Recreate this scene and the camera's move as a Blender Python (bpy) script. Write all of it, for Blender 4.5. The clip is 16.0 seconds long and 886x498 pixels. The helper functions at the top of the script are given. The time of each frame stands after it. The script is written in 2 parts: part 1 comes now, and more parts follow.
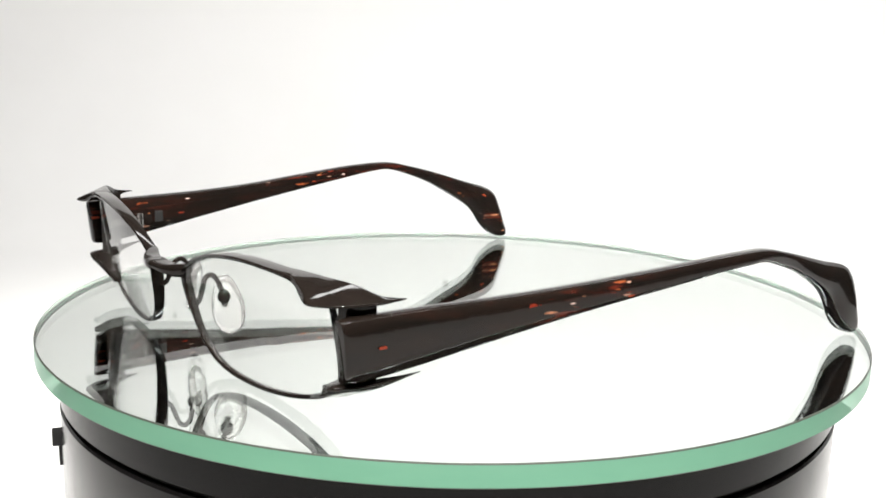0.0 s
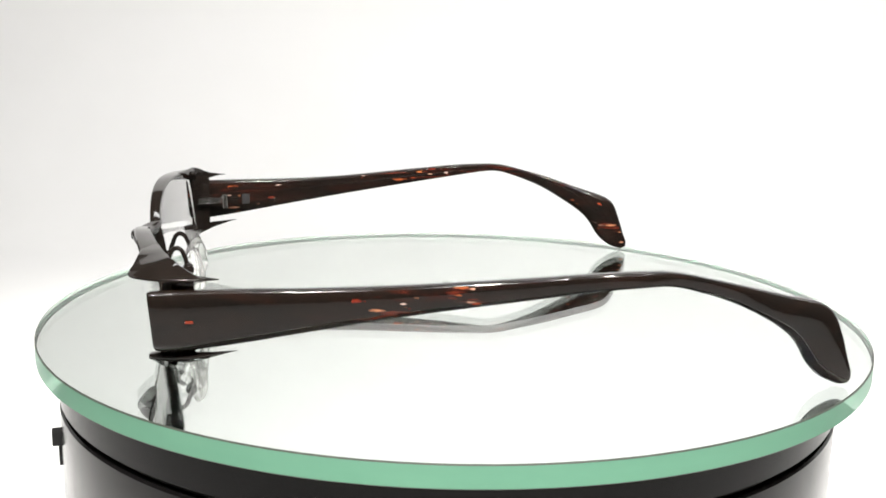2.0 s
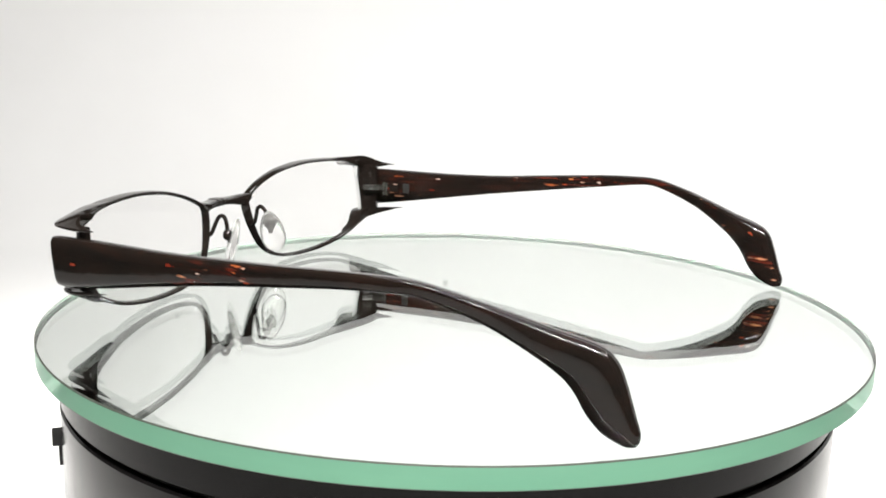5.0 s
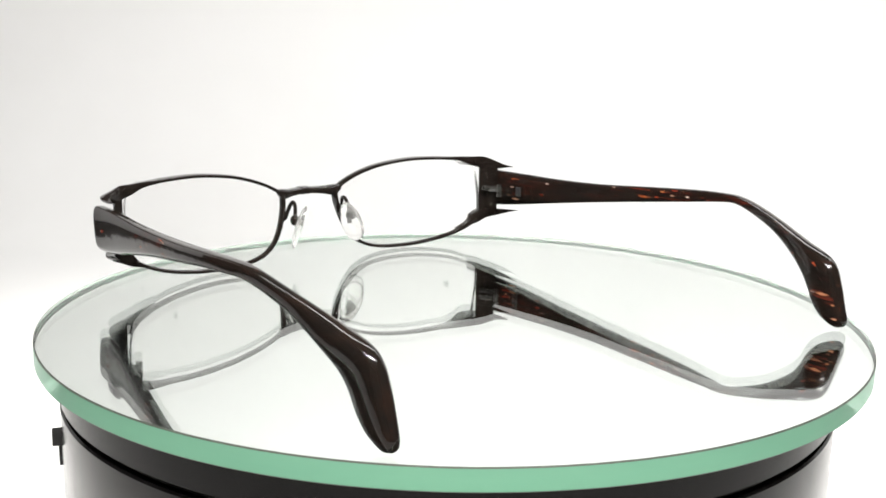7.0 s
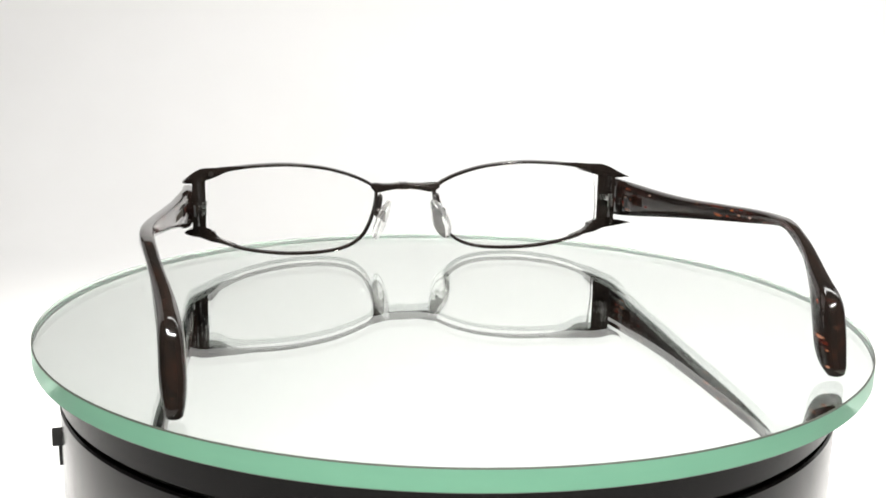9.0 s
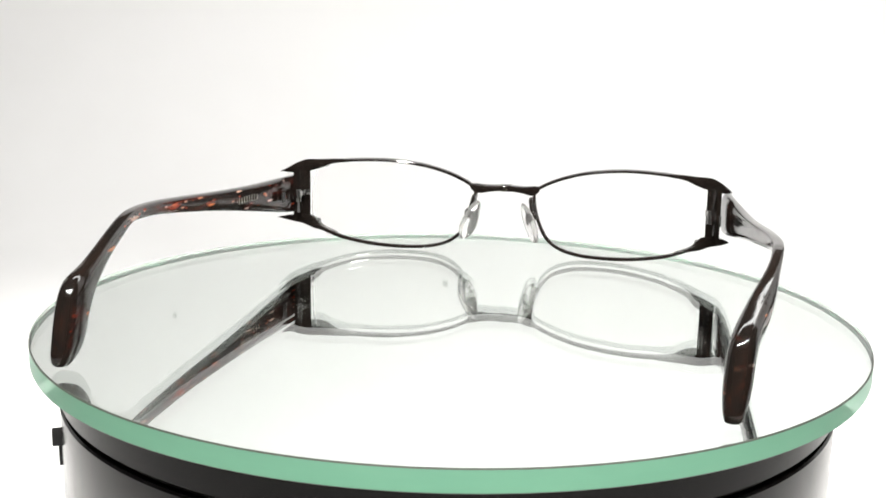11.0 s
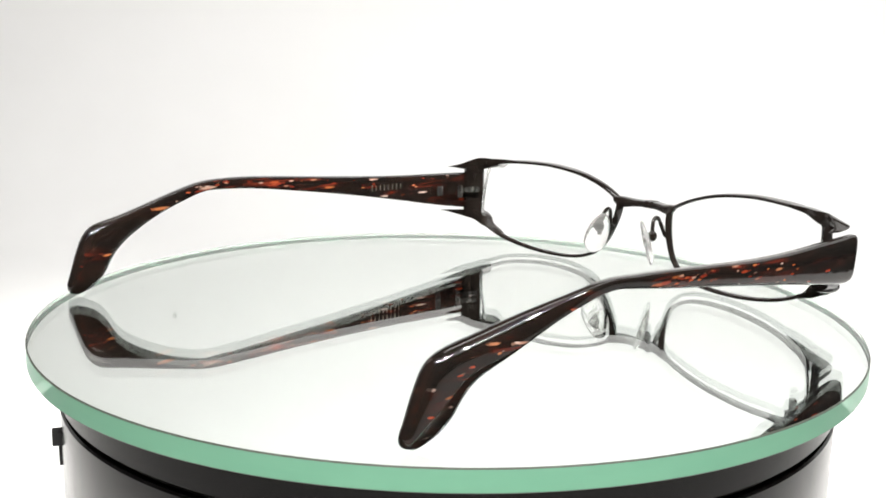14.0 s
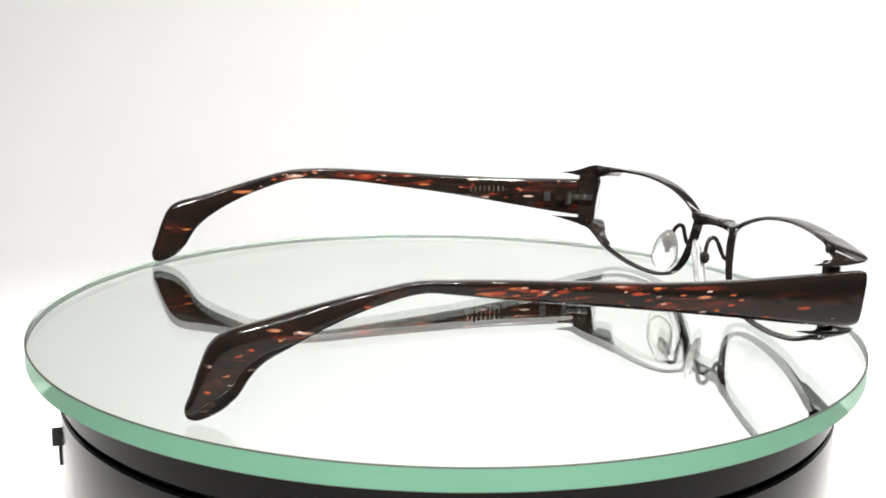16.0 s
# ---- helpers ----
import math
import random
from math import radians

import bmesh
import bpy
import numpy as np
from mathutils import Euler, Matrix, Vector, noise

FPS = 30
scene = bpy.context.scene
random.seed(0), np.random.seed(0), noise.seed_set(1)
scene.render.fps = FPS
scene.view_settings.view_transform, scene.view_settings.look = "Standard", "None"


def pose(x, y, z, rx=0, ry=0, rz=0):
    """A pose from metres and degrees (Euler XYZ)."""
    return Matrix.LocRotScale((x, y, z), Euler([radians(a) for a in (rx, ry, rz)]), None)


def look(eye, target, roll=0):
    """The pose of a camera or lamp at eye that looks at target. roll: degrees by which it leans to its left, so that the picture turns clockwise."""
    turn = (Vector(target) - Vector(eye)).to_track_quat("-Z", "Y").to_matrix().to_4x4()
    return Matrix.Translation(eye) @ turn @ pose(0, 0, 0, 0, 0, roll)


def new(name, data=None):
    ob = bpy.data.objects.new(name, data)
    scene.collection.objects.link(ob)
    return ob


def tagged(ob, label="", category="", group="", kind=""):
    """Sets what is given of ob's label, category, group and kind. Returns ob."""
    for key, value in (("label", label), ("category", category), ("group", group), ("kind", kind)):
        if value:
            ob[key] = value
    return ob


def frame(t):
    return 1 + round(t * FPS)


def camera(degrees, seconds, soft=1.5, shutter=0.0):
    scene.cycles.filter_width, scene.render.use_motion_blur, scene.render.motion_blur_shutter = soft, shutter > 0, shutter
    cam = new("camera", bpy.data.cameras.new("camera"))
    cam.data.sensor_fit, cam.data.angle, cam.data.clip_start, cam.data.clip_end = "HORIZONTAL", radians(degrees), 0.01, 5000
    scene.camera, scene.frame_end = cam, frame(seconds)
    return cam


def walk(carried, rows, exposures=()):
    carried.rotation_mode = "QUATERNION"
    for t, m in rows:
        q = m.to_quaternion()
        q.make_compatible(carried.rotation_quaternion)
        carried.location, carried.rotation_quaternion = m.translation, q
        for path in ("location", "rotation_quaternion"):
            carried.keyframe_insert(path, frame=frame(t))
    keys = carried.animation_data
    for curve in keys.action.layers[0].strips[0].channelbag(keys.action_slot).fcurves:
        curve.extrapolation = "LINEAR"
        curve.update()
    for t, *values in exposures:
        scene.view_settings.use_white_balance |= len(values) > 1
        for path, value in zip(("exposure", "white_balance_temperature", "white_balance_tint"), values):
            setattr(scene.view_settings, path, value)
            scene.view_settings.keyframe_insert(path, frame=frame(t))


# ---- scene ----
MM = 0.001
SPIN = 12.433          # degrees a second, clockwise from above

# ---- camera ----
cam = camera(43.19, 16.0, soft=1.7)
EYE = Vector((0.0, -0.27681, 0.07429))
AIM = EYE + Vector((-0.007303, 0.978222, -0.207434))
walk(cam, [(0.0, look(EYE, AIM, 1.176)), (16.0, look(EYE, AIM, 1.176))])


# ---- world and lamps ----
def make_world():
    w = bpy.data.worlds.new("studio_dark")
    w.use_nodes = True
    w.node_tree.nodes["Background"].inputs["Color"].default_value = (0.03, 0.03, 0.032, 1)
    w.node_tree.nodes["Background"].inputs["Strength"].default_value = 1.0
    scene.world = w


def area(name, at, to, sx, sy, watts, colour):
    d = bpy.data.lights.new(name, "AREA")
    d.shape, d.size, d.size_y, d.energy, d.color = "RECTANGLE", sx, sy, watts, colour
    ob = new(name, d)
    ob.matrix_world = look(at, to)
    return ob


def bulb(at, watts, radius=0.012, colour=(1.0, 0.97, 0.915)):
    d = bpy.data.lights.new("led_bulb", "POINT")
    d.energy, d.shadow_soft_size, d.color = watts, radius, colour
    ob = new("led_bulb", d)
    ob.location = at


def spot(at, to, watts, radius=0.008, colour=(1.0, 0.975, 0.93)):
    d = bpy.data.lights.new("led_spot", "SPOT")
    d.energy, d.shadow_soft_size, d.color = watts, radius, colour
    d.spot_size, d.spot_blend = radians(42), 0.6
    ob = new("led_spot", d)
    ob.matrix_world = look(at, to)


make_world()
area("softbox_back", (0.23, 0.31, 0.57), (0.19, 0.60, 0.10), 0.9, 0.14, 4.45, (0.98, 0.985, 0.975))
for p in ((-0.24, -0.26, 0.46), (-0.07, -0.34, 0.48), (0.12, -0.33, 0.50), (0.30, -0.22, 0.46)):
    bulb(p, 2.95)
for p in ((-0.15, -0.31, 0.47), (0.03, -0.34, 0.49), (0.21, -0.28, 0.48)):
    spot(p, (0.0, 0.0, 0.0), 16.0)


# ---- materials ----
def material(name):
    m = bpy.data.materials.new(name)
    m.use_nodes = True
    nt = m.node_tree
    b = nt.nodes["Principled BSDF"]
    return m, nt, b


def coords(nt, scale=(1, 1, 1), turn=(0, 0, 0)):
    tc, mp = nt.nodes.new("ShaderNodeTexCoord"), nt.nodes.new("ShaderNodeMapping")
    mp.inputs["Scale"].default_value, mp.inputs["Rotation"].default_value = scale, turn
    nt.links.new(tc.outputs["Object"], mp.inputs["Vector"])
    return mp.outputs["Vector"]


def noise_tex(nt, vec, scale, detail=3.0, rough=0.55, distortion=0.0):
    n = nt.nodes.new("ShaderNodeTexNoise")
    n.inputs["Scale"].default_value, n.inputs["Detail"].default_value = scale, detail
    n.inputs["Roughness"].default_value, n.inputs["Distortion"].default_value = rough, distortion
    nt.links.new(vec, n.inputs["Vector"])
    return n.outputs["Fac"]


def ramp(nt, fac, stops):
    r = nt.nodes.new("ShaderNodeValToRGB")
    e = r.color_ramp.elements
    while len(e) < len(stops):
        e.new(0.5)
    for k, (pos, col) in zip(e, stops):
        k.position, k.color = pos, (*col, 1) if len(col) == 3 else col
    nt.links.new(fac, r.inputs["Fac"])
    return r.outputs["Color"]


def mix(nt, fac, a, b, how="MIX"):
    n = nt.nodes.new("ShaderNodeMix")
    n.data_type, n.blend_type = "RGBA", how
    for sock, v in ((n.inputs[0], fac), (n.inputs[6], a), (n.inputs[7], b)):
        if isinstance(v, (int, float)):
            sock.default_value = v
        elif isinstance(v, tuple):
            sock.default_value = (*v, 1)
        else:
            nt.links.new(v, sock)
    return n.outputs[2]


def bump(nt, b, fac, strength, distance):
    n = nt.nodes.new("ShaderNodeBump")
    n.inputs["Strength"].default_value, n.inputs["Distance"].default_value = strength, distance
    nt.links.new(fac, n.inputs["Height"])
    nt.links.new(n.outputs["Normal"], b.inputs["Normal"])


def mat_paper():
    m, nt, b = material("white_backdrop_paper")
    v = coords(nt)
    n = noise_tex(nt, v, 6, 4)
    nt.links.new(ramp(nt, n, [(0.3, (0.815, 0.812, 0.81)), (0.7, (0.85, 0.847, 0.845))]), b.inputs["Base Color"])
    b.inputs["Roughness"].default_value = 0.9
    b.inputs["Specular IOR Level"].default_value = 0.1
    bump(nt, b, noise_tex(nt, v, 900, 2), 0.05, 0.0003)
    return m


def mat_clear_glass():
    m, nt, b = material("clear_float_glass")
    nt.nodes.remove(b)
    g = nt.nodes.new("ShaderNodeBsdfGlass")
    g.inputs["IOR"].default_value, g.inputs["Roughness"].default_value = 1.43, 0.0
    g.inputs["Color"].default_value = (0.988, 0.996, 0.990, 1)
    nt.links.new(g.outputs[0], nt.nodes["Material Output"].inputs["Surface"])
    return m


def mat_silvering():
    m, nt, b = material("mirror_silvering")
    v = coords(nt)
    nt.links.new(ramp(nt, noise_tex(nt, v, 30, 3), [(0.3, (0.855, 0.885, 0.868)), (0.7, (0.868, 0.897, 0.880))]), b.inputs["Base Color"])
    b.inputs["Metallic"].default_value, b.inputs["Roughness"].default_value = 1.0, 0.0
    return m


def mat_glass_edge():
    """Finely ground edge: most light passes through it, tinted green, and some scatters at its surface."""
    m, nt, b = material("ground_green_glass_edge")
    n = noise_tex(nt, coords(nt, (1, 1, 4)), 60, 3)
    nt.links.new(ramp(nt, n, [(0.3, (0.21, 0.48, 0.33)), (0.7, (0.23, 0.51, 0.35))]), b.inputs["Base Color"])
    b.inputs["Roughness"].default_value = 0.28
    b.inputs["Specular IOR Level"].default_value = 0.4
    g, mx = nt.nodes.new("ShaderNodeBsdfGlass"), nt.nodes.new("ShaderNodeMixShader")
    g.inputs["IOR"].default_value, g.inputs["Roughness"].default_value = 1.01, 0.1
    g.inputs["Color"].default_value = (0.92, 0.972, 0.945, 1)
    mx.inputs[0].default_value = 0.5
    nt.links.new(b.outputs[0], mx.inputs[1])
    nt.links.new(g.outputs[0], mx.inputs[2])
    nt.links.new(mx.outputs[0], nt.nodes["Material Output"].inputs["Surface"])
    return m


def mat_plastic(name, base, rough, ior=1.5):
    m, nt, b = material(name)
    v = coords(nt)
    n = noise_tex(nt, v, 45, 4)
    nt.links.new(ramp(nt, n, [(0.3, tuple(c * 0.85 for c in base)), (0.7, tuple(c * 1.15 for c in base))]), b.inputs["Base Color"])
    nt.links.new(ramp(nt, noise_tex(nt, v, 160, 3), [(0.3, (rough * 0.85,) * 3), (0.7, (rough * 1.15,) * 3)]), b.inputs["Roughness"])
    b.inputs["IOR"].default_value = ior
    bump(nt, b, noise_tex(nt, v, 2500, 2), 0.04, 0.00005)
    return m


def mat_metal(name, base, rough, metallic=1.0):
    m, nt, b = material(name)
    v = coords(nt)
    n = noise_tex(nt, v, 300, 4)
    nt.links.new(ramp(nt, n, [(0.3, tuple(c * 0.8 for c in base)), (0.7, tuple(c * 1.2 for c in base))]), b.inputs["Base Color"])
    nt.links.new(ramp(nt, noise_tex(nt, v, 900, 3), [(0.3, (rough * 0.7,) * 3), (0.7, (rough * 1.3,) * 3)]), b.inputs["Roughness"])
    b.inputs["Metallic"].default_value = metallic
    return m


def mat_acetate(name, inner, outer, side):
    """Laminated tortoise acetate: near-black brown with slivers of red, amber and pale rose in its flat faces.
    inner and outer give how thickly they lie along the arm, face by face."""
    m, nt, b = material(name)
    tc, sep = nt.nodes.new("ShaderNodeTexCoord"), nt.nodes.new("ShaderNodeSeparateXYZ")
    nt.links.new(tc.outputs["Object"], sep.inputs[0])
    along = nt.nodes.new("ShaderNodeMapRange")
    along.inputs["From Min"].default_value, along.inputs["From Max"].default_value = -0.012, 0.130
    nt.links.new(sep.outputs["Y"], along.inputs["Value"])
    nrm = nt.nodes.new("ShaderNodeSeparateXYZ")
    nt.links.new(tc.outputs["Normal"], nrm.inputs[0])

    def maths(op, a, c, d=0.0):
        n = nt.nodes.new("ShaderNodeMath")
        n.operation = op
        for sock, v in zip(n.inputs, (a, c, d)):
            if isinstance(v, (int, float)):
                sock.default_value = v
            else:
                nt.links.new(v, sock)
        return n.outputs[0]

    def thickly(stops):
        return ramp(nt, along.outputs[0], [((y + 12) / 142, (v,) * 3) for y, v in stops])

    out_face = ramp(nt, maths("MULTIPLY_ADD", nrm.outputs["X"], 0.5 * side, 0.5), [(0.42, (0,) * 3), (0.58, (1,) * 3)])
    dense = mix(nt, out_face, thickly(inner), thickly(outer))
    cloud = noise_tex(nt, coords(nt, (120, 48, 120)), 1.0, 2, 0.5, 0.8)
    share = maths("MULTIPLY", dense, ramp(nt, cloud, [(0.40, (0.05,) * 3), (0.58, (1.0,) * 3)]))

    def slivers(scale, turn, size):
        """Single flakes: cells drawn out along the arm, some of them filled, each in its own tint."""
        v = nt.nodes.new("ShaderNodeTexVoronoi")
        v.inputs["Scale"].default_value, v.inputs["Randomness"].default_value = 1.0, 1.0
        wob = nt.nodes.new("ShaderNodeTexNoise")
        wob.inputs["Scale"].default_value, wob.inputs["Detail"].default_value = 1100, 3
        nt.links.new(tc.outputs["Object"], wob.inputs["Vector"])
        at = mix(nt, 0.45, coords(nt, scale, turn), wob.outputs["Color"], "ADD")
        nt.links.new(at, v.inputs["Vector"])
        cell = nt.nodes.new("ShaderNodeSeparateColor")
        nt.links.new(v.outputs["Color"], cell.inputs[0])
        there = maths("LESS_THAN", cell.outputs[0], share)
        shape = ramp(nt, v.outputs["Distance"], [(size * 0.7, (1,) * 3), (size * 1.25, (0,) * 3)])
        tint = ramp(nt, cell.outputs[1], [(0.0, (0.06, 0.008, 0.005)), (0.30, (0.15, 0.018, 0.009)), (0.52, (0.26, 0.042, 0.016)), (0.68, (0.30, 0.095, 0.03)), (0.82, (0.30, 0.16, 0.11)), (0.94, (0.42, 0.30, 0.26))])
        return maths("MULTIPLY", there, shape), tint

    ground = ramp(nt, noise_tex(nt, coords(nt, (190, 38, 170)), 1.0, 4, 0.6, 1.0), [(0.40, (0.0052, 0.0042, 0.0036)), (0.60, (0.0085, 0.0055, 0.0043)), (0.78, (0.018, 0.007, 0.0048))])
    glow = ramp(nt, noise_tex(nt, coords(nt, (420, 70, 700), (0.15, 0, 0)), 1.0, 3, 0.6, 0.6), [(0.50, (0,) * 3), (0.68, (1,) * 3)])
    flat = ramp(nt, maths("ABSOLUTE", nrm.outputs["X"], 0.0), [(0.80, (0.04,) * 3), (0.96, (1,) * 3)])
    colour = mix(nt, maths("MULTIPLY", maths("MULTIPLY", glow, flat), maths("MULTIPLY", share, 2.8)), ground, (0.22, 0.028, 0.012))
    for scale, turn, size in (((440, 125, 950), (0.25, 0, 0), 0.40), ((620, 220, 1200), (-0.30, 0, 0.1), 0.37), ((1000, 480, 1800), (0.5, 0, 0), 0.40)):
        fac, tint = slivers(scale, turn, size)
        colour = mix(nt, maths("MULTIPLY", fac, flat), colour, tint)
    nt.links.new(colour, b.inputs["Base Color"])
    b.inputs["Roughness"].default_value = 0.08
    b.inputs["IOR"].default_value = 1.5
    bump(nt, b, noise_tex(nt, coords(nt), 260, 2), 0.12, 0.0004)
    return m


def mat_lens():
    m, nt, b = material("clear_demo_lens")
    nt.nodes.remove(b)
    g = nt.nodes.new("ShaderNodeBsdfGlass")
    g.inputs["IOR"].default_value, g.inputs["Roughness"].default_value = 1.22, 0.0
    g.inputs["Color"].default_value = (0.992, 0.992, 0.99, 1)
    nt.links.new(g.outputs[0], nt.nodes["Material Output"].inputs["Surface"])
    return m


def mat_clear(name, colour, ior, rough, clear=1.0):
    m, nt, b = material(name)
    b.inputs["Base Color"].default_value = (*colour, 1)
    b.inputs["Transmission Weight"].default_value = clear
    b.inputs["IOR"].default_value = ior
    b.inputs["Roughness"].default_value = rough
    return m


PAPER = mat_paper()
GLASS = mat_clear_glass()
EDGE = mat_glass_edge()
SILVER = mat_silvering()
# the chamfer's dark reflection is put into its base colour
CHAMFER = mat_metal("chamfer_dark_reflection", (0.030, 0.036, 0.028), 0.5, 0.0)
DRUM = mat_plastic("black_drum_plastic", (0.005, 0.0046, 0.0046), 0.2, 1.34)
GROOVE = mat_plastic("matt_black_groove", (0.004, 0.004, 0.004), 0.7)
LACQUER = mat_metal("dark_brown_lacquered_metal", (0.008, 0.006, 0.005), 0.07, 0.05)
STEEL = mat_metal("hinge_steel", (0.46, 0.45, 0.44), 0.22)
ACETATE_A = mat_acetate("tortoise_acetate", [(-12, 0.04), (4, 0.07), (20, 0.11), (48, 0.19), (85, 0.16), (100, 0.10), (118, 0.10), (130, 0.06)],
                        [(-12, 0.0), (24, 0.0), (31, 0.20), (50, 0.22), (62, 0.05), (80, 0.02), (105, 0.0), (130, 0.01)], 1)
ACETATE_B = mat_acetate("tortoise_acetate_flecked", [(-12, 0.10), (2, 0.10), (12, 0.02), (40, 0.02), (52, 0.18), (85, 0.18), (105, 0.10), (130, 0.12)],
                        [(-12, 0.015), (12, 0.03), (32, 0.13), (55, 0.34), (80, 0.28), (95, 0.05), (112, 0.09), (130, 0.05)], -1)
LENS = mat_lens()
LENS_EDGE = mat_clear("polished_lens_edge", (0.85, 0.86, 0.86), 1.3, 0.25)
SILICONE = mat_clear("clear_silicone", (0.985, 0.985, 0.98), 1.38, 0.05, 0.90)
FOIL = mat_metal("pale_foil_print", (0.40, 0.375, 0.32), 0.35)
SPECK = mat_plastic("grey_paper_speck", (0.55, 0.55, 0.54), 0.8)
CURTAIN = mat_plastic("dark_grey_curtain", (0.06, 0.058, 0.056), 0.9)
CORAL = mat_plastic("coral_inlay", (0.14, 0.02, 0.009), 0.2)


# ---- mesh helpers ----
def finish(name, bm, mats, parent=None, label="", smooth=True, sharp=38):
    bmesh.ops.recalc_face_normals(bm, faces=bm.faces)
    me = bpy.data.meshes.new(name)
    bm.to_mesh(me)
    bm.free()
    for m in mats if isinstance(mats, (list, tuple)) else [mats]:
        me.materials.append(m)
    if smooth:
        for p in me.polygons:
            p.use_smooth = True
        me.set_sharp_from_angle(angle=radians(sharp))
    ob = new(name, me)
    if parent:
        ob.parent = parent
    if label:
        tagged(ob, label)
    return ob


def part(name, bm, mat, parent, label="", smooth=True):
    return finish(name, bm, mat, parent, label, smooth)


def spline(keys, n):
    """Catmull-Rom through rows of numbers, n steps to a span."""
    k = [np.array(r, float) for r in keys]
    k = [2 * k[0] - k[1], *k, 2 * k[-1] - k[-2]]
    out = []
    for a, b, c, d in zip(k, k[1:], k[2:], k[3:]):
        for i in range(n):
            t = i / n
            out.append(0.5 * (2 * b + (c - a) * t + (2 * a - 5 * b + 4 * c - d) * t * t + (3 * b - a - 3 * c + d) * t ** 3))
    out.append(k[-2])
    return out


def loft(bm, rings):
    """A closed skin over rings of equally many points, in millimetres, with capped ends."""
    vs = [[bm.verts.new(Vector(p) * MM) for p in r] for r in rings]
    n = len(vs[0])
    for a, b in zip(vs, vs[1:]):
        for i in range(n):
            bm.faces.new((a[i], a[(i + 1) % n], b[(i + 1) % n], b[i]))
    bm.faces.new(vs[0][::-1])
    bm.faces.new(vs[-1])
    return bm


def rounded(c, u, v, power=4.0, n=16):
    """A ring about c with half-axes u and v: an ellipse at power 2, a rounded box above."""
    c, u, v = (np.array(k, float) for k in (c, u, v))
    out = []
    for i in range(n):
        a = 2 * math.pi * (i + 0.5) / n
        ca, sa = math.cos(a), math.sin(a)
        out.append(c + u * math.copysign(abs(ca) ** (2 / power), ca) + v * math.copysign(abs(sa) ** (2 / power), sa))
    return out


def tube(bm, pts, radius, n=10):
    rings = []
    for i, p in enumerate(pts):
        d = Vector(pts[min(i + 1, len(pts) - 1)]) - Vector(pts[max(i - 1, 0)])
        d.normalize()
        s = d.cross(Vector((0, 0, 1)) if abs(d.z) < 0.9 else Vector((1, 0, 0))).normalized()
        rings.append(rounded(p, s * radius, d.cross(s) * radius, 2.0, n))
    return loft(bm, rings)


def block(bm, c, size, bevel=0.2, turn=0.0):
    """A bevelled box in millimetres, turned about z."""
    m = pose(c[0] * MM, c[1] * MM, c[2] * MM, 0, 0, turn) @ Matrix.Diagonal((size[0] * MM, size[1] * MM, size[2] * MM, 1))
    g = bmesh.ops.create_cube(bm, size=1.0, matrix=m)
    es = list({e for v in g["verts"] for e in v.link_edges})
    if bevel:
        bmesh.ops.bevel(bm, geom=es, offset=bevel * MM, segments=2, affect="EDGES", profile=0.7)
    return bm


def ball(bm, c, r, squash=(1, 1, 1)):
    m = Matrix.Translation(Vector(c) * MM) @ Matrix.Diagonal((r * MM * squash[0], r * MM * squash[1], r * MM * squash[2], 1))
    bmesh.ops.create_uvsphere(bm, u_segments=16, v_segments=10, radius=1.0, matrix=m)
    return bm


def lathe(bm, prof, n=192, mats=None):
    """Turns a profile of (radius, z) in millimetres about z; mats gives a slot for each span."""
    rings = [[bm.verts.new((r * MM * math.cos(2 * math.pi * i / n), r * MM * math.sin(2 * math.pi * i / n), z * MM)) for i in range(n)] for r, z in prof]
    for k, (a, b) in enumerate(zip(rings, rings[1:])):
        for i in range(n):
            f = bm.faces.new((a[i], a[(i + 1) % n], b[(i + 1) % n], b[i]))
            f.material_index = mats[k] if mats else 0
    return rings


# ---- the light tent ----
X0, X1, Y0, Y1, Z0, Z1 = -0.62, 0.62, -0.80, 0.62, -0.085, 0.66
YF = 0.25           # the front of the white tent sides; before it the room is dark


SPECKS = [(-221, 167, 1.9), (-4, 136, 2.4), (-246, 146, 1.3), (327.5, 40, 2.2)]


def sweep_backdrop():
    """White paper laid on the table and curved up behind in one sheet."""
    bm = bmesh.new()
    prof = [(Y0 + 0.01, Z0)]
    r = 0.16
    for i in range(17):
        a = math.radians(90 * i / 16)
        prof.append((Y1 - 0.03 - r + r * math.sin(a), Z0 + r - r * math.cos(a)))
    prof.append((Y1 - 0.03, 0.40))
    xs = [-0.46 + 0.92 * i / 8 for i in range(9)]
    under = []
    for i, (y, z) in enumerate(prof):
        (ya, za), (yb, zb) = prof[max(i - 1, 0)], prof[min(i + 1, len(prof) - 1)]
        d = math.hypot(yb - ya, zb - za)
        under.append((y + (zb - za) / d * 0.0015, z - (yb - ya) / d * 0.0015))
    ring = prof + under[::-1]
    rows = [[bm.verts.new((x, y, z)) for y, z in ring] for x in xs]
    n = len(ring)
    for a, b in zip(rows, rows[1:]):
        for i in range(n):
            bm.faces.new((a[i], a[(i + 1) % n], b[(i + 1) % n], b[i]))
    sheet = finish("backdrop", bm, PAPER)
    for x, z, r in SPECKS:
        bm = bmesh.new()
        tube(bm, [(x, 1000 * Y1 - 30.3, z), (x, 1000 * Y1 - 29.8, z)], r, 14)
        part("speck", bm, SPECK, sheet, "small grey speck on the paper")
    return tagged(sheet, "seamless white paper sweep, curved up behind the turntable", "backdrop", kind="structure")


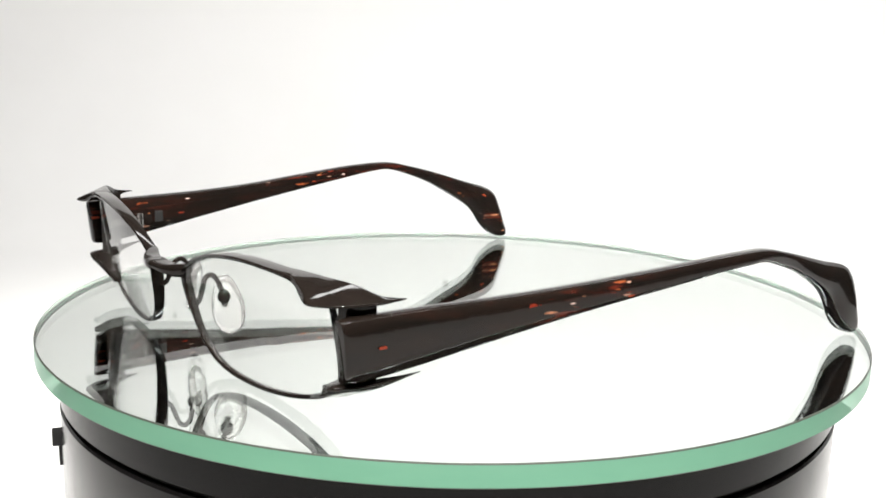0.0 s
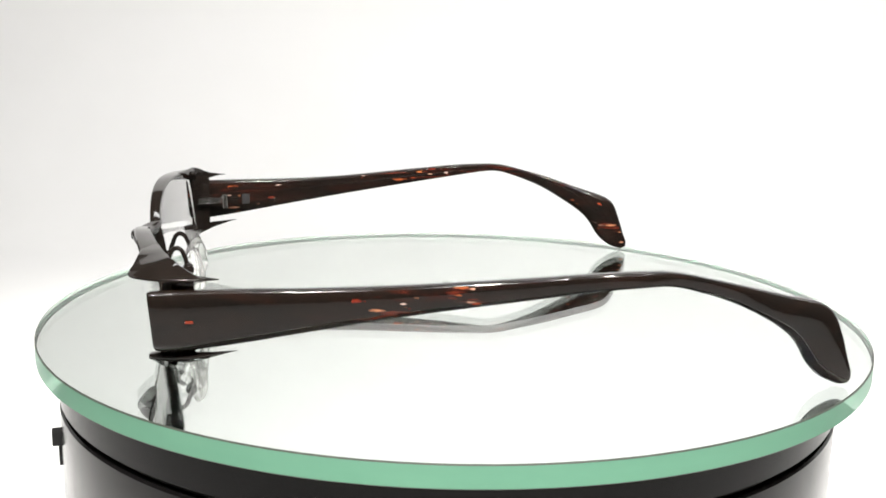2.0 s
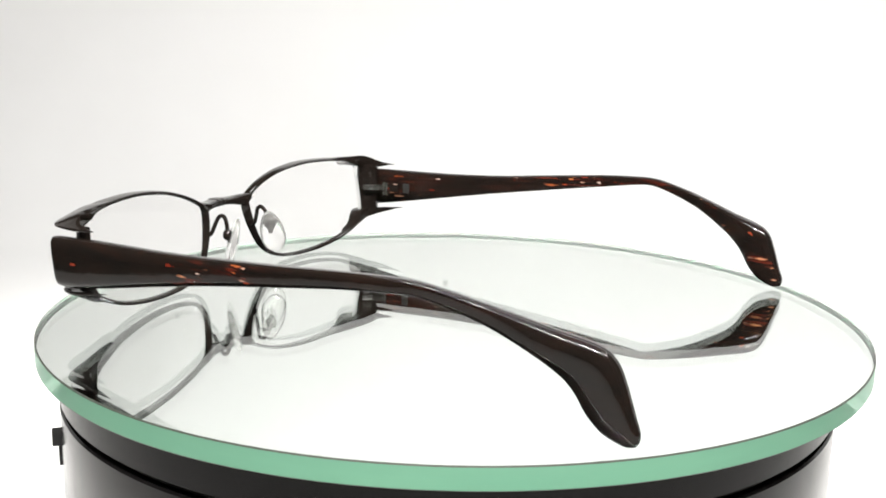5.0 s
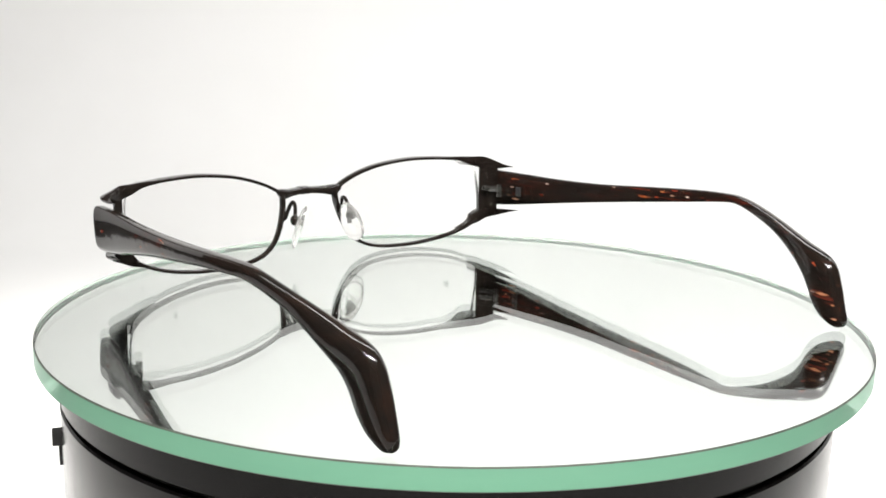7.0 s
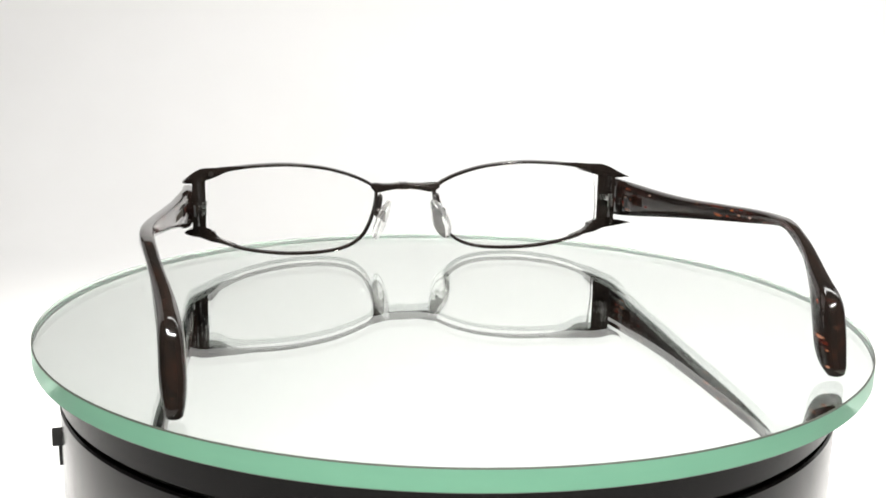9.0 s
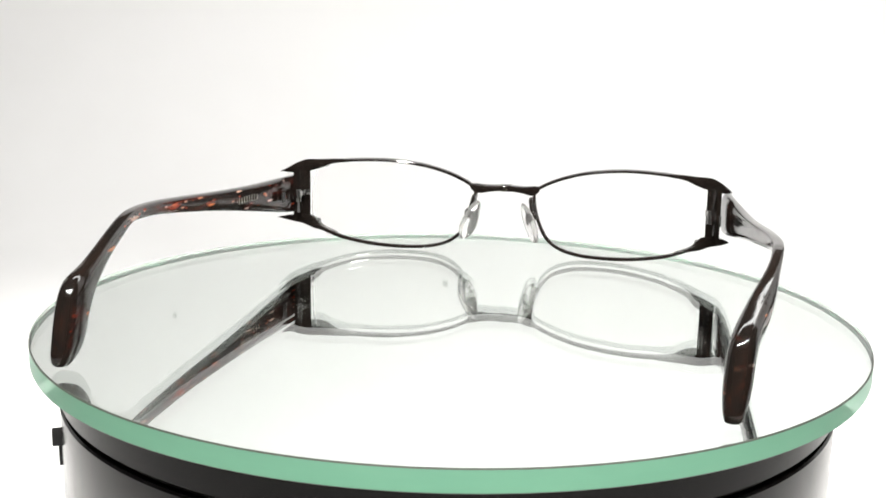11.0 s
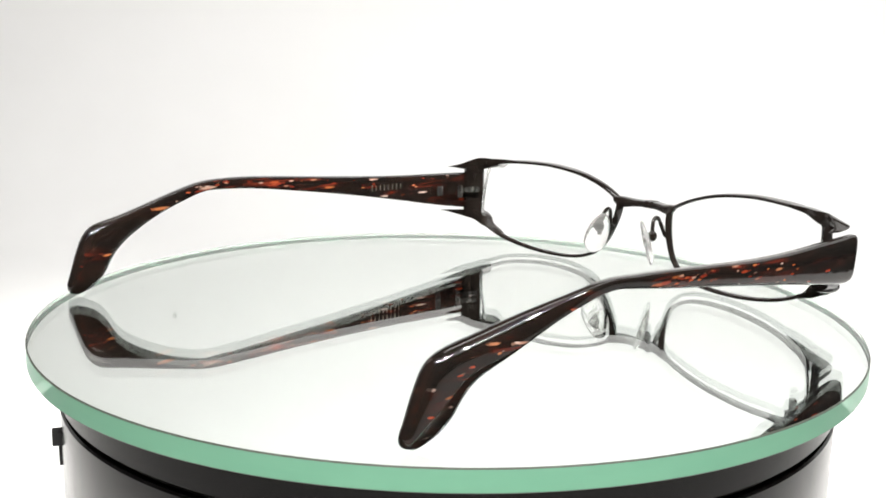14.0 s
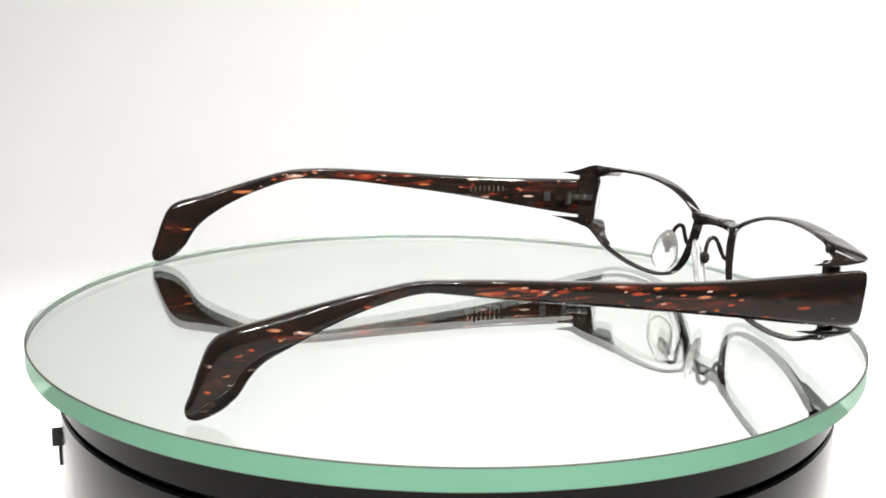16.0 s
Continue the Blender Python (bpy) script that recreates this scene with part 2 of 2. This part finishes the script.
def slab(name, lo, hi, label, mat=None):
    bm = bmesh.new()
    c = [(a + b) / 2 / MM for a, b in zip(lo, hi)]
    s = [(b - a) / MM for a, b in zip(lo, hi)]
    block(bm, c, s, 0)
    return tagged(finish(name, bm, mat or PAPER, smooth=False), label, "wall", kind="structure")


def tent():
    t = 0.01
    slab("floor", (X0, Y0, Z0 - 0.03), (X1, Y1, Z0 - 0.006), "dark grey table top under the paper sweep", CURTAIN)
    for name, lo, hi in (("wall_west", X0 - t, X0), ("wall_east", X1, X1 + t)):
        slab(name, (lo, YF, Z0), (hi, Y1, Z1), "white cloth side of the light tent")
    slab("wall_west_front", (X0 - t, Y0, Z0), (X0, YF, Z1), "dark grey studio wall", CURTAIN)
    slab("wall_east_front", (X1, Y0, Z0), (X1 + t, YF, Z1), "dark grey studio wall", CURTAIN)
    slab("wall_north", (X0, Y1, Z0), (X1, Y1 + t, Z1), "dark grey studio wall behind the paper", CURTAIN)
    slab("ceiling", (X0, Y0, Z1), (X1, Y1, Z1 + t), "dark grey studio ceiling", CURTAIN)
    slab("wall_south", (X0, Y0 - t, Z0), (X1, Y0, Z1), "dark grey studio wall behind the camera", CURTAIN)


sweep_backdrop()
tent()


# ---- the turntable ----
def turntable():
    base = tagged(new("turntable"), "black plastic motor turntable drum standing on white paper", "turntable")
    base.location = (-0.0003, 0, 0)
    bm = bmesh.new()
    rings = lathe(bm, [(93.2, -15.6), (94.6, -15.7), (95.0, -16.2), (95.0, -74), (94.2, -78.5), (91, -78.5)], 192)
    bm.faces.new(rings[-1])
    bm.faces.new(rings[0][::-1])
    part("body", bm, DRUM, base)
    bm = bmesh.new()
    rings = lathe(bm, [(93.4, -15.5), (93.4, -14.5)], 160)
    part("groove", bm, GROOVE, base, "thin matt black joint line")
    bm = bmesh.new()
    rings = lathe(bm, [(93.2, -14.6), (94.6, -14.5), (95.0, -14.0), (95.0, -5.9), (94.4, -5.3), (90, -5.2)], 192)
    bm.faces.new(rings[-1])
    bm.faces.new(rings[0][::-1])
    part("top_plate", bm, DRUM, base)
    bm = bmesh.new()
    block(bm, (-90.3, -32.2, -24.2), (2.4, 4.0, 3.2), 0.35, 20)
    k = part("knob", bm, GROOVE, base, "small black side knob")
    bm = bmesh.new()
    block(bm, (-89.8, -32.0, -28.2), (0.8, 2.0, 5.6), 0.2, 20)
    part("clip", bm, GROOVE, k)
    return base


def mirror_plate():
    bm = bmesh.new()
    R, T = 101.1, 4.75
    e = 0.3
    prof = [(R - e, 0.0), (R - 0.1, -0.1), (R, -e), (R, -T + e), (R - 0.1, -T + 0.1), (R - e, -T)]
    rings = lathe(bm, prof, 256, [3, 3, 1, 3, 3])
    f = bm.faces.new(rings[0][::-1])
    f.material_index = 0
    f = bm.faces.new(rings[-1])
    f.material_index = 2
    return tagged(finish("mirror_plate", bm, [GLASS, EDGE, SILVER, CHAMFER], sharp=8), "round glass mirror plate with a green ground edge", "mirror")


turntable()
plate = mirror_plate()


# ---- the eyeglasses, x to one side, y back along the arms, in millimetres ----
def face_y(x):
    return -15.4 + 6.5 * (x / 60.0) ** 2


def tilt(x, z):
    """Where a point of the front lies, with its lower edge leaning back."""
    return face_y(x) - 0.16 * (z - 14), z - max(0.0, z - 14) * 0.03


RIM = [(59.5, 26.2), (54, 27.3), (47, 27.9), (37, 28.0), (27, 26.9), (20, 25.2), (14, 22.9), (9.9, 20.3), (9.3, 17.6), (10.2, 13.0), (11.9, 8.6), (14.2, 5.2),
       (18, 2.6), (24, 1.1), (32, 0.75), (40, 1.2), (48, 2.5), (54, 4.3), (59.5, 6.9)]


def rim(side, parent):
    """Thin wire rim, open at the outer end; its top edge deepens towards the arm."""
    bm = bmesh.new()
    pts = spline(RIM, 5)
    rings = []
    for i, p in enumerate(pts):
        d = pts[min(i + 1, len(pts) - 1)] - pts[max(i - 1, 0)]
        d = d / np.linalg.norm(d)
        nx, nz = -d[1], d[0]
        s = i / (len(pts) - 1)
        depth = 1.15 + (1.2 * (1 - s / 0.36) if s < 0.36 else 0) + 0.4 * math.exp(-((s - 0.45) / 0.09) ** 2)
        lead = 0.6 * (1 - s / 0.36) if s < 0.36 else 0
        ty, tz = tilt(p[0], p[1])
        rings.append(rounded((side * p[0], ty - lead, tz), (side * nx * 0.55, 0, nz * 0.55), (0, depth, 0), 3.2, 10))
    return part("rim", loft(bm, rings), LACQUER, parent)


def lens(side, parent):
    bm = bmesh.new()
    pts = spline(RIM + [(60.8, 12), (61.0, 17), (60.6, 23), RIM[0]], 4)[:-1]
    cx, cz = 35.0, 14.3
    N = len(pts)
    layers = []
    for off in (0.75, -0.75):
        rows = []
        for k in (1.0, 0.75, 0.5, 0.25):
            row = []
            for p in pts:
                x, z = cx + (p[0] - cx) * k, cz + (p[1] - cz) * k
                ty, tz = tilt(x, z)
                row.append(bm.verts.new(Vector((side * x, ty + 0.0022 * (z - cz) ** 2 - 0.3 + off, tz)) * MM))
            rows.append(row)
        mid = bm.verts.new(Vector((side * cx, face_y(cx) - 0.3 + off, cz)) * MM)
        for a, b in zip(rows, rows[1:]):
            for i in range(N):
                bm.faces.new((a[i], a[(i + 1) % N], b[(i + 1) % N], b[i]))
        for i in range(N):
            bm.faces.new((rows[-1][i], rows[-1][(i + 1) % N], mid))
        layers.append(rows[0])
    for i in range(N):
        f = bm.faces.new((layers[0][i], layers[0][(i + 1) % N], layers[1][(i + 1) % N], layers[1][i]))
        f.material_index = 1
    ob = part("lens", bm, [LENS, LENS_EDGE], parent, "clear curved demo lens")
    ob.visible_shadow = False
    return ob


# each row: front x, y, z low, z high; back x, y, z low, z high
WING_TOP = [(50, -14.6, 26.6, 27.7, 50, -11.4, 26.9, 27.9), (55, -15.0, 26.0, 27.3, 55, -10.4, 26.2, 27.9), (58.4, -15.6, 24.3, 26.3, 58.4, -9.4, 24.9, 27.8),
            (62.6, -16.4, 24.25, 24.65, 62.4, -8.4, 23.6, 27.8), (66.0, -13.2, 24.2, 24.6, 64.6, -6.8, 23.4, 27.1), (67.6, -8.6, 24.2, 24.65, 66.2, -5.2, 23.5, 26.2),
            (68.3, -4.6, 24.3, 24.7, 67.2, -3.6, 23.8, 25.5), (68.3, -1.4, 24.4, 24.9, 67.8, -1.2, 24.5, 25.0), (68.2, 0.4, 24.6, 24.75, 68.0, 0.4, 24.6, 24.75)]
WING_LOW = [(53, -10.8, 3.5, 4.5, 53, -8.6, 3.6, 4.6), (57.5, -11.2, 5.0, 6.3, 57.5, -7.9, 5.0, 6.5), (60.6, -12.3, 6.8, 8.7, 60.3, -7.6, 5.6, 9.6),
            (64.6, -12.9, 8.6, 9.6, 63.4, -7.0, 7.0, 10.6), (66.8, -9.2, 8.9, 9.6, 65.3, -5.4, 7.7, 10.3), (67.7, -4.8, 9.2, 9.9, 66.6, -3.4, 8.5, 10.5),
            (68.0, -0.6, 9.9, 10.4, 67.5, -0.2, 9.6, 10.6), (68.1, 2.0, 10.4, 10.7, 67.9, 2.2, 10.4, 10.75), (68.1, 3.6, 10.65, 10.75, 68.0, 3.6, 10.65, 10.75)]


def wing(side, rows, parent, name):
    bm = bmesh.new()
    rings = []
    for r in spline(rows, 4):
        fx, fy, fl, fh, bx, by, bl, bh = r
        corners = [np.array(c) for c in ((side * fx, fy, fl), (side * fx, fy, fh), (side * bx, by, bh), (side * bx, by, bl))]
        ring = []
        for i in range(4):
            a, b, c = corners[i - 1], corners[i], corners[(i + 1) % 4]
            u, v = ((k - b) * min(0.2, 0.5 / max(np.linalg.norm(k - b), 1e-6)) for k in (a, c))
            ring += [b + u, b + (u + v) * 0.28, b + v]
        rings.append(ring)
    return part(name, loft(bm, rings), LACQUER, parent, "pointed dark metal end piece")


def end_plate(side, parent):
    """Upright plate that joins both end pieces beside the lens and turns back to the hinge."""
    bm = bmesh.new()
    path = spline([(62.0, -9.7), (63.0, -9.0), (64.0, -7.8), (64.7, -6.2), (65.0, -4.2)], 4)
    rings = []
    for i, p in enumerate(path):
        d = path[min(i + 1, len(path) - 1)] - path[max(i - 1, 0)]
        d = d / np.linalg.norm(d)
        rings.append(rounded((side * p[0], p[1], 16.6), (side * d[1] * 0.65, -d[0] * 0.65, 0), (0, 0, 8.2), 8.0, 16))
    return part("end_plate", loft(bm, rings), LACQUER, parent)


# outlines of the two arms: top y, z and bottom y, z; then sideways place, half thickness and lean along y
ARM_A = [
         (-12.8, 21.57, -11.94, 11.58), (-12.22, 22.27, -10.98, 10.89), (-6.68, 22.48, -6.68, 10.82), (4.0, 22.79, 4.0, 12.3), (20.5, 23.11, 20.5, 15.27),
         (37.0, 23.91, 37.0, 18.1), (53.5, 24.98, 53.5, 20.47), (69.98, 26.07, 69.98, 22.56), (80.55, 26.33, 80.75, 23.22), (87.44, 25.92, 86.44, 23.12),
         (94.92, 24.29, 92.93, 21.45), (102.91, 22.28, 100.91, 18.68), (112.39, 19.82, 108.89, 14.66), (120.27, 17.99, 113.68, 11.39), (123.46, 15.57, 116.28, 8.52),
         (125.36, 11.68, 118.27, 5.32), (127.25, 6.08, 120.87, 2.62), (128.25, 3.27, 123.26, 1.24), (128.25, 1.65, 125.46, 0.48), (127.85, 0.74, 126.75, 0.42)]
BOW_A = [(-12, 66.61), (0, 67.6), (20, 70.3), (40, 73.22), (60, 75.89), (75, 76.86), (85, 76.31), (95, 74.79), (105, 73.35), (112, 72.45), (119, 71.68), (124, 71.3), (130, 71.44)]
THICK_A = [(-12, 1.85), (30, 1.74), (70, 1.58), (92, 1.48), (100, 1.55), (107, 1.85), (114, 2.32), (122, 2.62), (130, 2.8)]
LEAN_A = [(72, 0.0), (85, 0.09), (95, -0.14), (103, 0.09), (109, 0.42), (115, 0.3), (122, -0.17), (130, -0.11)]
ARM_B = [
         (-12.06, 22.18, -11.25, 12.1), (-11.52, 22.87, -10.35, 11.4), (-6.3, 22.94, -6.3, 11.31), (4.0, 22.97, 4.0, 12.72), (20.5, 23.02, 20.5, 15.42),
         (37.0, 23.66, 37.0, 17.99), (53.5, 25.01, 53.5, 20.38), (69.85, 26.31, 69.85, 22.66), (80.28, 26.79, 80.48, 24.2), (87.08, 26.68, 86.09, 24.5),
         (94.46, 25.08, 92.49, 22.8), (102.34, 22.9, 100.37, 19.6), (111.69, 19.85, 108.25, 14.96), (119.3, 17.45, 112.97, 11.56), (122.62, 15.14, 115.53, 8.62),
         (124.49, 11.07, 117.5, 5.44), (126.36, 5.52, 120.06, 2.76), (127.35, 3.04, 122.43, 1.37), (127.35, 1.64, 124.59, 0.61), (126.95, 0.86, 125.87, 0.53)]
BOW_B = [(-12, 67.5), (0, 68.58), (20, 70.36), (40, 71.95), (60, 73.5), (75, 74.32), (85, 73.91), (95, 72.36), (105, 69.9), (112, 67.53), (119, 65.19), (124, 64.19), (130, 63.74)]
THICK_B = [(-12, 1.79), (30, 1.61), (70, 1.37), (92, 1.23), (100, 1.58), (107, 2.12), (114, 2.65), (122, 2.85), (130, 2.9)]
LEAN_B = [(72, 0.0), (85, -0.09), (95, 0.2), (103, 0.74), (109, 0.94), (115, 0.61), (122, 0.08), (130, 0.01)]


def bow(table, y):
    return float(np.interp(y, [r[0] for r in table], [r[1] for r in table]))


def arm(side, rows, table, thick, leans, parent):
    bm = bmesh.new()
    rings = []
    rows = spline(rows, 5)
    for i, (ty, tz, by, bz) in enumerate(rows):
        cy, cz = (ty + by) / 2, (tz + bz) / 2
        x = sum(bow(table, cy + k) for k in (-6, -4, -2, 0, 2, 4, 6)) / 7
        tip = max(0.0, min(1.0, (cy - 92) / 22))
        half = sum(bow(thick, cy + k) for k in (-4, 0, 4)) / 3
        if cy > 112:
            half *= math.sqrt(1 - max(0.0, 1 - cz / 8.5) ** 2) * 0.85 + 0.15
        e = min(i, len(rows) - 1 - i) * 0.8
        half *= float(np.interp(e, (0, 1, 2, 3, 4), (0.45, 0.72, 0.86, 0.94, 1.0)))
        lean = sum(bow(leans, cy + k) for k in (-4, 0, 4)) / 3
        rings.append(rounded((side * x, cy, cz), (-side * lean, (ty - by) / 2, (tz - bz) / 2), (side * half, 0, 0), 3.6 - 0.9 * tip, 32))
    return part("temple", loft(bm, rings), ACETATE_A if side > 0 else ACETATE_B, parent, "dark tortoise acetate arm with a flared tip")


def bridge(parent):
    bm = bmesh.new()
    half = [(10.9, -15.7, 20.6, 0.75, 1.0), (9.7, -16.3, 20.1, 1.35, 1.35), (7.8, -17.2, 19.75, 1.45, 1.7), (5.4, -18.2, 19.8, 1.1, 1.9), (1.7, -19.0, 20.0, 0.95, 2.0), (1.2, -19.1, 20.0, 1.15, 2.15), (0.3, -19.2, 20.0, 1.1, 2.1)]
    keys = [(-x, *r) for x, *r in half] + half[::-1]
    rings = [rounded(r[:3], (0, 0, r[3]), (0, r[4], 0), 4.5, 16) for r in spline(keys, 4)]
    return part("bridge", loft(bm, rings), LACQUER, parent, "dark notched metal bridge")


def pad_set(side, parent):
    bm = bmesh.new()
    keys = [(10.2, -14.6, 12.4), (9.9, -13.2, 13.2), (9.5, -12.2, 15.6), (9.0, -11.4, 17.6), (8.9, -10.2, 18.3), (9.0, -9.0, 17.5), (9.4, -8.2, 15.6), (9.8, -7.8, 14.0)]
    tube(bm, [(side * p[0], p[1], p[2]) for p in spline(keys, 5)], 0.58)
    a = part("pad_arm", bm, LACQUER, parent)
    bm = bmesh.new()
    ball(bm, (side * 9.9, -7.6, 13.4), 1.4, (1, 1, 1.15))
    part("pad_screw", bm, LACQUER, a)
    bm = bmesh.new()
    ball(bm, (0, 0, 0), 1.0, (1.15, 3.5, 6.6))
    for v in bm.verts:
        z = v.co.z / (6.6 * MM)
        v.co.y *= 1.0 - 0.22 * z
        v.co.x += 0.25 * MM * z * z * -side
    bm.transform(Matrix.Translation(Vector((side * 9.2, -6.5, 11.5)) * MM) @ Matrix.Rotation(radians(-20 * side), 4, "Y") @ Matrix.Rotation(radians(-36 * side), 4, "Z"))
    pad = part("nose_pad", bm, SILICONE, parent, "clear silicone nose pad")
    bm = bmesh.new()
    block(bm, (side * 9.0, -6.9, 12.2), (0.5, 1.3, 2.6), 0.2, side * -36)
    part("pad_core", bm, STEEL, pad)


def hinge(side, parent):
    bm = bmesh.new()
    block(bm, (side * 63.6, -3.3, 17.4), (1.5, 5.0, 1.7), 0.3, -side * 6)
    h = part("hinge", bm, STEEL, parent, "small bright steel hinge")
    bm = bmesh.new()
    block(bm, (side * 62.7, -5.9, 17.4), (3.9, 1.3, 1.8), 0.3, 61.7 if side > 0 else 118.3)
    part("hinge_bar", bm, STEEL, h)
    for dz in (-1.4, 0.0, 1.4):
        bm = bmesh.new()
        tube(bm, [(side * 62.6, 0.3, 17.4 + dz - 0.62), (side * 62.6, 0.3, 17.4 + dz + 0.62)], 0.95, 14)
        part("barrel", bm, STEEL, h)
    bm = bmesh.new()
    block(bm, (side * 64.4, 2.6, 17.4), (1.0, 3.4, 2.2), 0.25, -side * 3)
    part("hinge_leaf", bm, LACQUER, h)
    bm = bmesh.new()
    block(bm, (side * 65.1, 6.6, 17.6), (0.5, 2.2, 3.0), 0.2)
    part("hinge_plug", bm, GROOVE, h)
    for cz, y, x in ((7.6, -10.2, 59.6), (26.0, -9.4, 60.0)):
        bm = bmesh.new()
        tube(bm, [(side * x, y - 1.2, cz), (side * x, y + 1.2, cz)], 0.85, 12)
        part("rim_screw", bm, LACQUER, parent)


def arm_print(parent):
    """Unreadably small foil print inside one arm, as a row of bars, and the inlay outside it."""
    for i in range(8):
        y = 20.3 + i * 1.45
        bm = bmesh.new()
        block(bm, (bow(BOW_A, y) - 1.80, y, 19.9), (0.12, 0.42, 1.75 if i % 3 else 1.5), 0.0)
        part("print_bar", bm, FOIL, parent, "pale foil print mark", smooth=False)
    bm = bmesh.new()
    block(bm, (69.25, -5.2, 16.8), (0.16, 1.5, 0.5), 0.05, 0)
    part("inlay", bm, CORAL, parent, "tiny coral inlay mark")


def eyeglasses():
    g = tagged(new("eyeglasses"), "open dark metal eyeglasses with tortoise acetate arms on a mirror", "eyeglasses")
    for side, rows, table, thick, leans in ((1, ARM_A, BOW_A, THICK_A, LEAN_A), (-1, ARM_B, BOW_B, THICK_B, LEAN_B)):
        rim(side, g)
        lens(side, g)
        wing(side, WING_TOP, g, "upper_end_piece")
        wing(side, WING_LOW, g, "lower_end_piece")
        end_plate(side, g)
        arm(side, rows, table, thick, leans, g)
        pad_set(side, g)
        hinge(side, g)
    bridge(g)
    arm_print(g)
    return g


glasses = eyeglasses()


# ---- movement ----
def motions():
    seat = pose(-0.04783, -0.03114, 0.0001, 0, 0, -54.106)
    off = pose(0.00058, 0.00097, 0.0)
    times = [i * 0.5 for i in range(33)]
    walk(plate, [(t, pose(0, 0, 0, 0, 0, -SPIN * t) @ off) for t in times])
    walk(glasses, [(t, pose(0, 0, 0, 0, 0, -SPIN * t) @ seat) for t in times])


motions()
